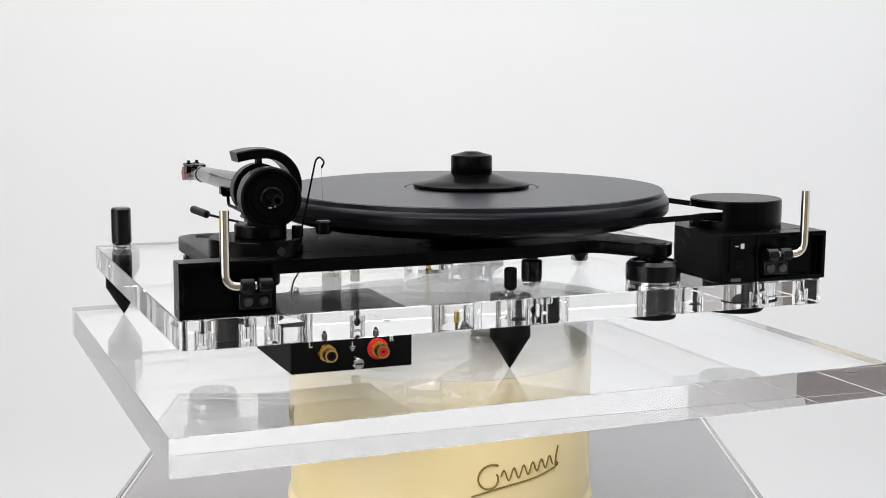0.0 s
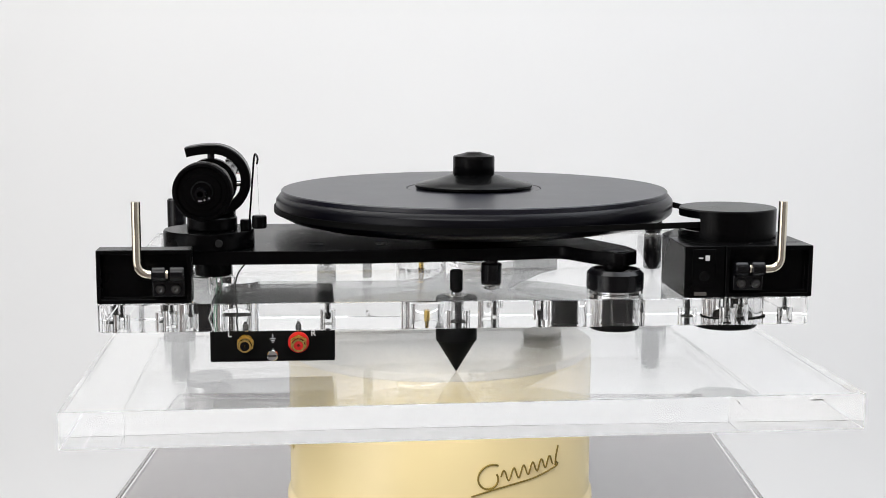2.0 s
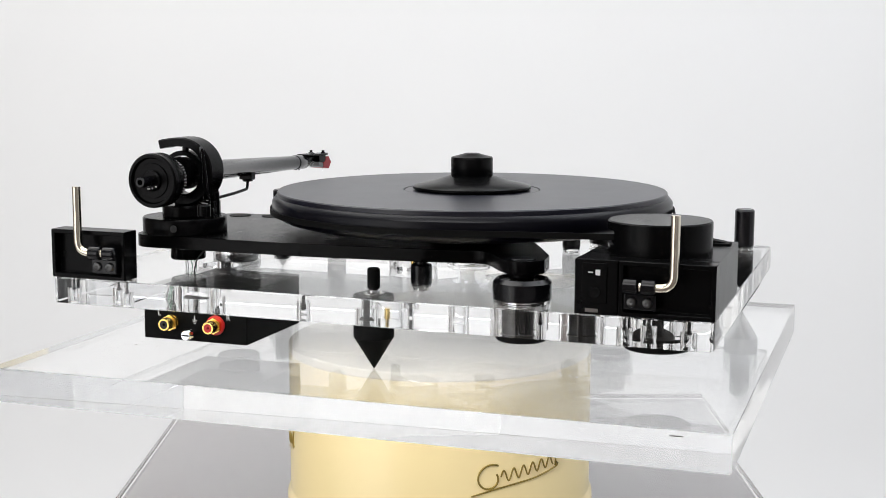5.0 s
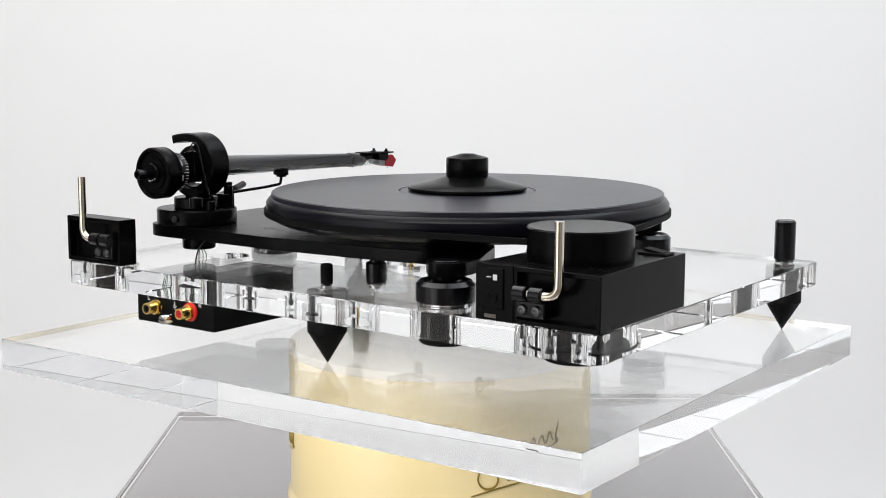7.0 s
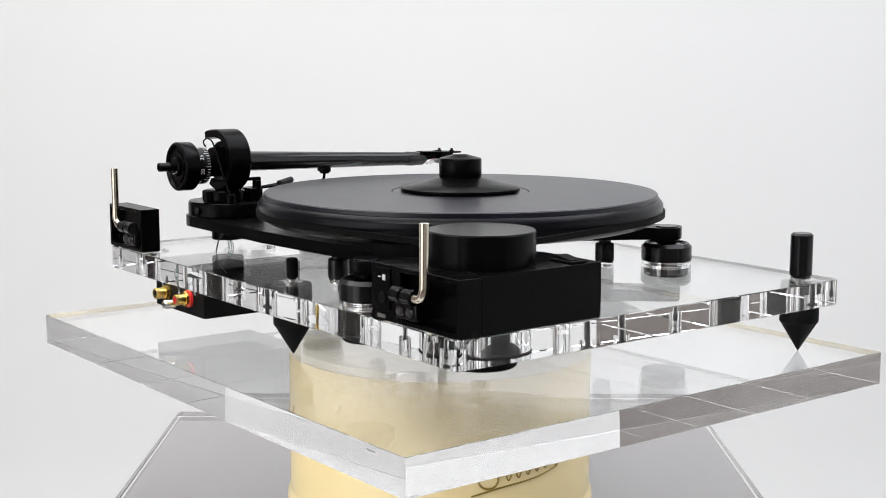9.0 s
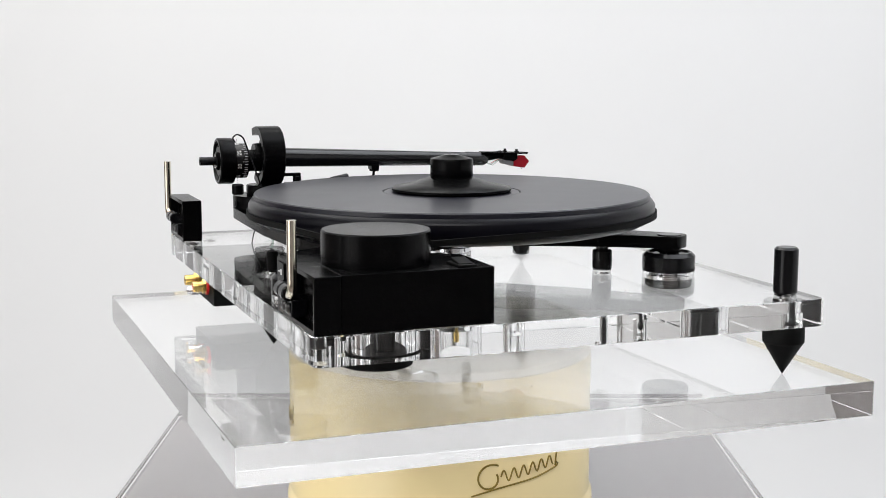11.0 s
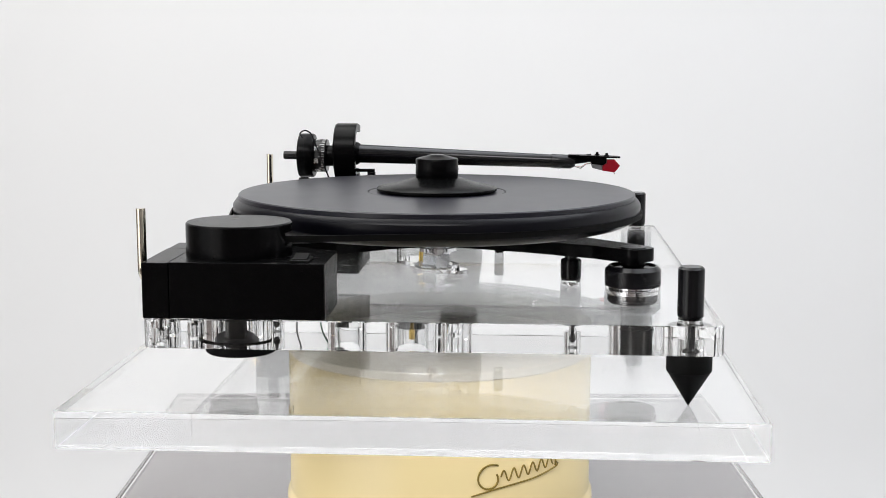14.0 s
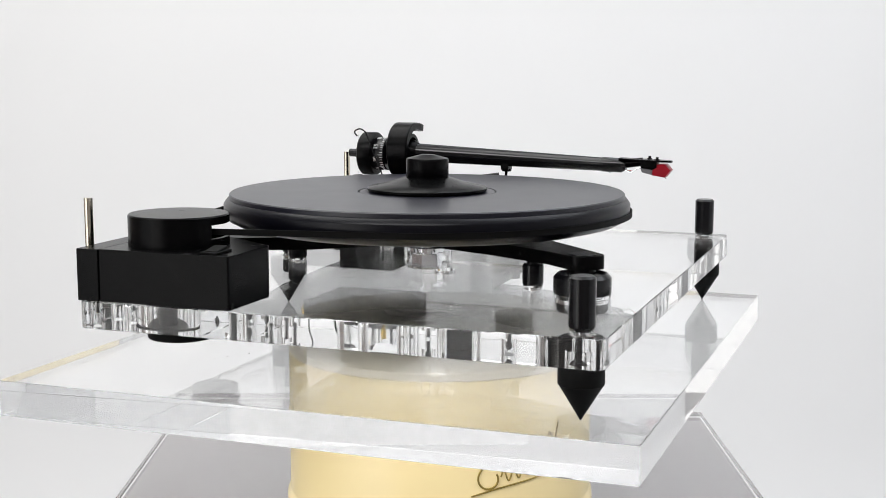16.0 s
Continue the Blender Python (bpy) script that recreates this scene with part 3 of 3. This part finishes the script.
    for k, word in enumerate(("0", "5", "10", "15", "20", "25", "30", "35")):
        cu = bpy.data.curves.new("digits", "FONT")
        cu.body, cu.size, cu.align_x, cu.align_y, cu.extrude = word, 4.8, "CENTER", "CENTER", 0.05
        ob = bpy.data.objects.new("digits", cu)
        me = bpy.data.meshes.new_from_object(ob)
        bpy.data.objects.remove(ob)
        dm = bmesh.new()
        dm.from_mesh(me)
        a = radians(15 - 45 * (k - 4))
        m = Matrix.Rotation(a, 4, "Y") @ Matrix.Translation((14.75, -25.6, 0)) @ Matrix.Rotation(radians(90), 4, "Y") @ Matrix.Rotation(radians(180), 4, "Z")
        bmesh.ops.transform(dm, matrix=m, verts=dm.verts)
        part("digits", dm, WHITE, cw)
    arm.matrix_local = pose(ax / 1000, (ay - 3.5) / 1000, 0.1260, -1.8, 0, -0.8)
    cw.matrix_local = pose((ax - 2.4) / 1000, (ay - 1.0) / 1000, 0.1232, -0.4, 0, -1.0)
    # cueing lift and lever
    lift = part("lift_base", block(ax - 4, ax + 14, ay + 14, ay + 26, 94.2, 104, 0.8), BLACK, p)
    part("lift_post", drum(3.6, 94.2, 110.5, (ax + 11, ay + 22, 0), seg=24), BLACK, lift)
    part("lift_bar", block(ax + 9, ax + 13, ay + 9, ay + 25, 110.3, 113, 0.6), BLACK, lift)
    part("lift_rod", rod(bend([(ax + 4, ay + 20, 103), (ax + 3, ay + 72, 104.5), (ax + 1.5, ay + 93, 105.5), (ax + 1.5, ay + 94, 113)], 3), 1.2, 8), BLACK, lift)
    part("lift_pad", drum(4.2, 111.5, 113.6, (ax + 1.5, ay + 94, 0), chamfer=0.4, seg=20), BLACK, lift)
    part("cue_lever", rod([(ax - 6, ay + 20, 101), (ax - 22, ay + 64, 103)], 0.9, 8), DELRIN, lift)
    part("lever_grip", rod([(ax - 21, ay + 62, 102.8), (ax - 27, ay + 78, 104.9)], 2.7, 14), RUBBER, lift)
    # anti-skating support wire and weight thread
    wire = bend([(ax + 25, ay - 9, 94), (ax + 26, ay - 13, 105), (ax + 30, ay - 28, 145), (ax + 31, ay - 33, 148), (ax + 33, ay - 38, 145), (ax + 32, ay - 35, 141)], 2.5)
    part("anti_skating_wire", rod(wire, 0.65, 8), DELRIN, t)
    part("wire_socket", drum(3.8, 94, 101.5, (ax + 23, ay - 9, 0)), BLACK, t)
    weight = part("anti_skating_weight", drum(4.8, 98.5, 107, (ax + 33, ay - 34, 0), chamfer=0.8, seg=24), BLACK, p)
    part("thread", rod([(ax + 33, ay - 34, 107), (ax + 32, ay - 34, 144)], 0.07, 5), DELRIN, weight)
    # signal leads from stem to plinth
    for k, (dx, mat) in enumerate(((-2, PALE), (1, WIRE), (3, WIRE), (-1, CHROME))):
        part("lead", rod(bend([(ax + dx, ay, 64), (ax + dx * 2, ay + 3, 56), (ax + dx * 0.5 + 2, ay - 3, 46), (ax + dx, ay - 5, 37)], 4), 0.4, 6), mat, t)


    part("ground_lead", rod(bend([(ax + 24, ay - 14, 73.4), (ax + 17, ay - 17, 66), (ax + 15, ay - 19, 55), (ax + 18, ay - 22, 44), (ax + 17, ay - 22, 37)], 5), 0.55, 6), RUBBER, t, "thin black ground lead")


def phono_box(p):
    b = part("phono_box", block(-164, -84, -158.5, -74, 14.8, 36.0, 0.8), MATT, p, "black phono connection box under the plinth")
    for x, ring, tip in ((-141.5, BRASS, DELRIN), (-107.5, RED, RED)):
        s = part("phono_socket", lathe([(0, -158), (6.8 if ring is RED else 5.4, -158), (6.8 if ring is RED else 5.4, -160.3), (0, -160.3)], (x, 0, 27.5), "y", 28), ring, p)
        part("hex_nut", lathe([(0, -160.3), (5.8, -160.3), (5.8, -163), (0, -163)], (x, 0, 27.5), "y", 6), BRASS, s)
        part("barrel", lathe([(3.0, -170.5), (4.1, -170.5), (4.3, -169.5), (4.3, -163), (3.0, -163), (3.0, -170.5)], (x, 0, 27.5), "y", 28), BRASS, s)
        part("stud", lathe([(0, 36.1), (1.9, 36.1), (1.9, 38.4), (1.2, 39), (1.0, 40.4), (0, 40.8)], (x, -150, 0), seg=16), SCREW, b)
        part("insert", lathe([(1.0, -170.1), (3.0, -170.1), (3.0, -164), (1.0, -164), (1.0, -170.1)], (x, 0, 27.5), "y", 24), tip, s)
    g = part("ground_screw", lathe([(0, -158), (2.2, -158), (2.2, -163), (3.4, -163), (3.6, -164), (3.6, -171), (3.0, -172), (0, -172)], (-124, 0, 21.5), "y", 24), CHROME, p)
    part("slot", block(-126.6, -121.4, -172.3, -171.6, 21.0, 22.0, 0), RUBBER, g)
    for word, x, z in (("L", -151.5, 33), ("R", -98, 33)):
        cu = bpy.data.curves.new("letter", "FONT")
        cu.body, cu.size, cu.align_x, cu.align_y, cu.extrude = word, 5.4, "CENTER", "CENTER", 0.05
        ob = bpy.data.objects.new("letter", cu)
        me = bpy.data.meshes.new_from_object(ob)
        bpy.data.objects.remove(ob)
        dm = bmesh.new()
        dm.from_mesh(me)
        bmesh.ops.transform(dm, matrix=Matrix.Translation((x, -158.7, z)) @ Matrix.Rotation(radians(90), 4, "X"), verts=dm.verts)
        part("letter", dm, WHITE, b)
    bm = block(-124.2, -123.8, -158.8, -158.4, 30, 33, 0)
    for k, w in enumerate((1.9, 1.3, 0.7)):
        add_to(bm, block(-124 - w, -124 + w, -158.8, -158.4, 29.6 - k * 1.1, 30.0 - k * 1.1, 0))
    part("ground_symbol", bm, WHITE, b)


def record_clamp():
    bx, by = HUB
    c = tagged(empty("record_clamp"), "black record clamp with a wide skirt and knob on the platter", "record clamp")
    part("skirt", lathe([(0, 112.1), (43.5, 112.1), (44.5, 112.8), (44.5, 114.4), (43.4, 115.3), (30, 118.0), (19, 121.5), (15.5, 122.5), (0, 122.5)], (bx, by, 0), seg=96), BLACK, c)
    part("knob", lathe([(0, 121.5), (15.4, 121.5), (15.8, 122.2), (15.8, 135.3), (15.2, 136.2), (6, 138.6), (5.5, 138.9), (0, 139)], (bx, by, 0), seg=64), BLACK, c)
    return c


room()
stand()
SLAB = slab()
PLAYER = player()
CLAMP = record_clamp()
CRUMBS = specks("slab_dirt", "grey specks of dirt scattered on the clear slab", ((-190, -120, 14, 9), (130, -110, 12, 8), (150, 60, 30, 8), (-120, 120, 40, 8), (60, -40, 50, 8)), 0.06, 4)
GRIT = specks("plinth_dirt", "grey specks of dirt on the clear plinth", ((-95, -40, 14, 10), (-60, 60, 25, 8), (150, 90, 25, 6)), PZ1 + 0.06, 8)


def motions():
    for thing in (SLAB, PLAYER, CLAMP, CRUMBS, GRIT):
        walk(thing, [(k * 0.5, pose(0, 0, 0, 0, 0, 22.21 - 8.288 * k * 0.5)) for k in range(33)])


motions()
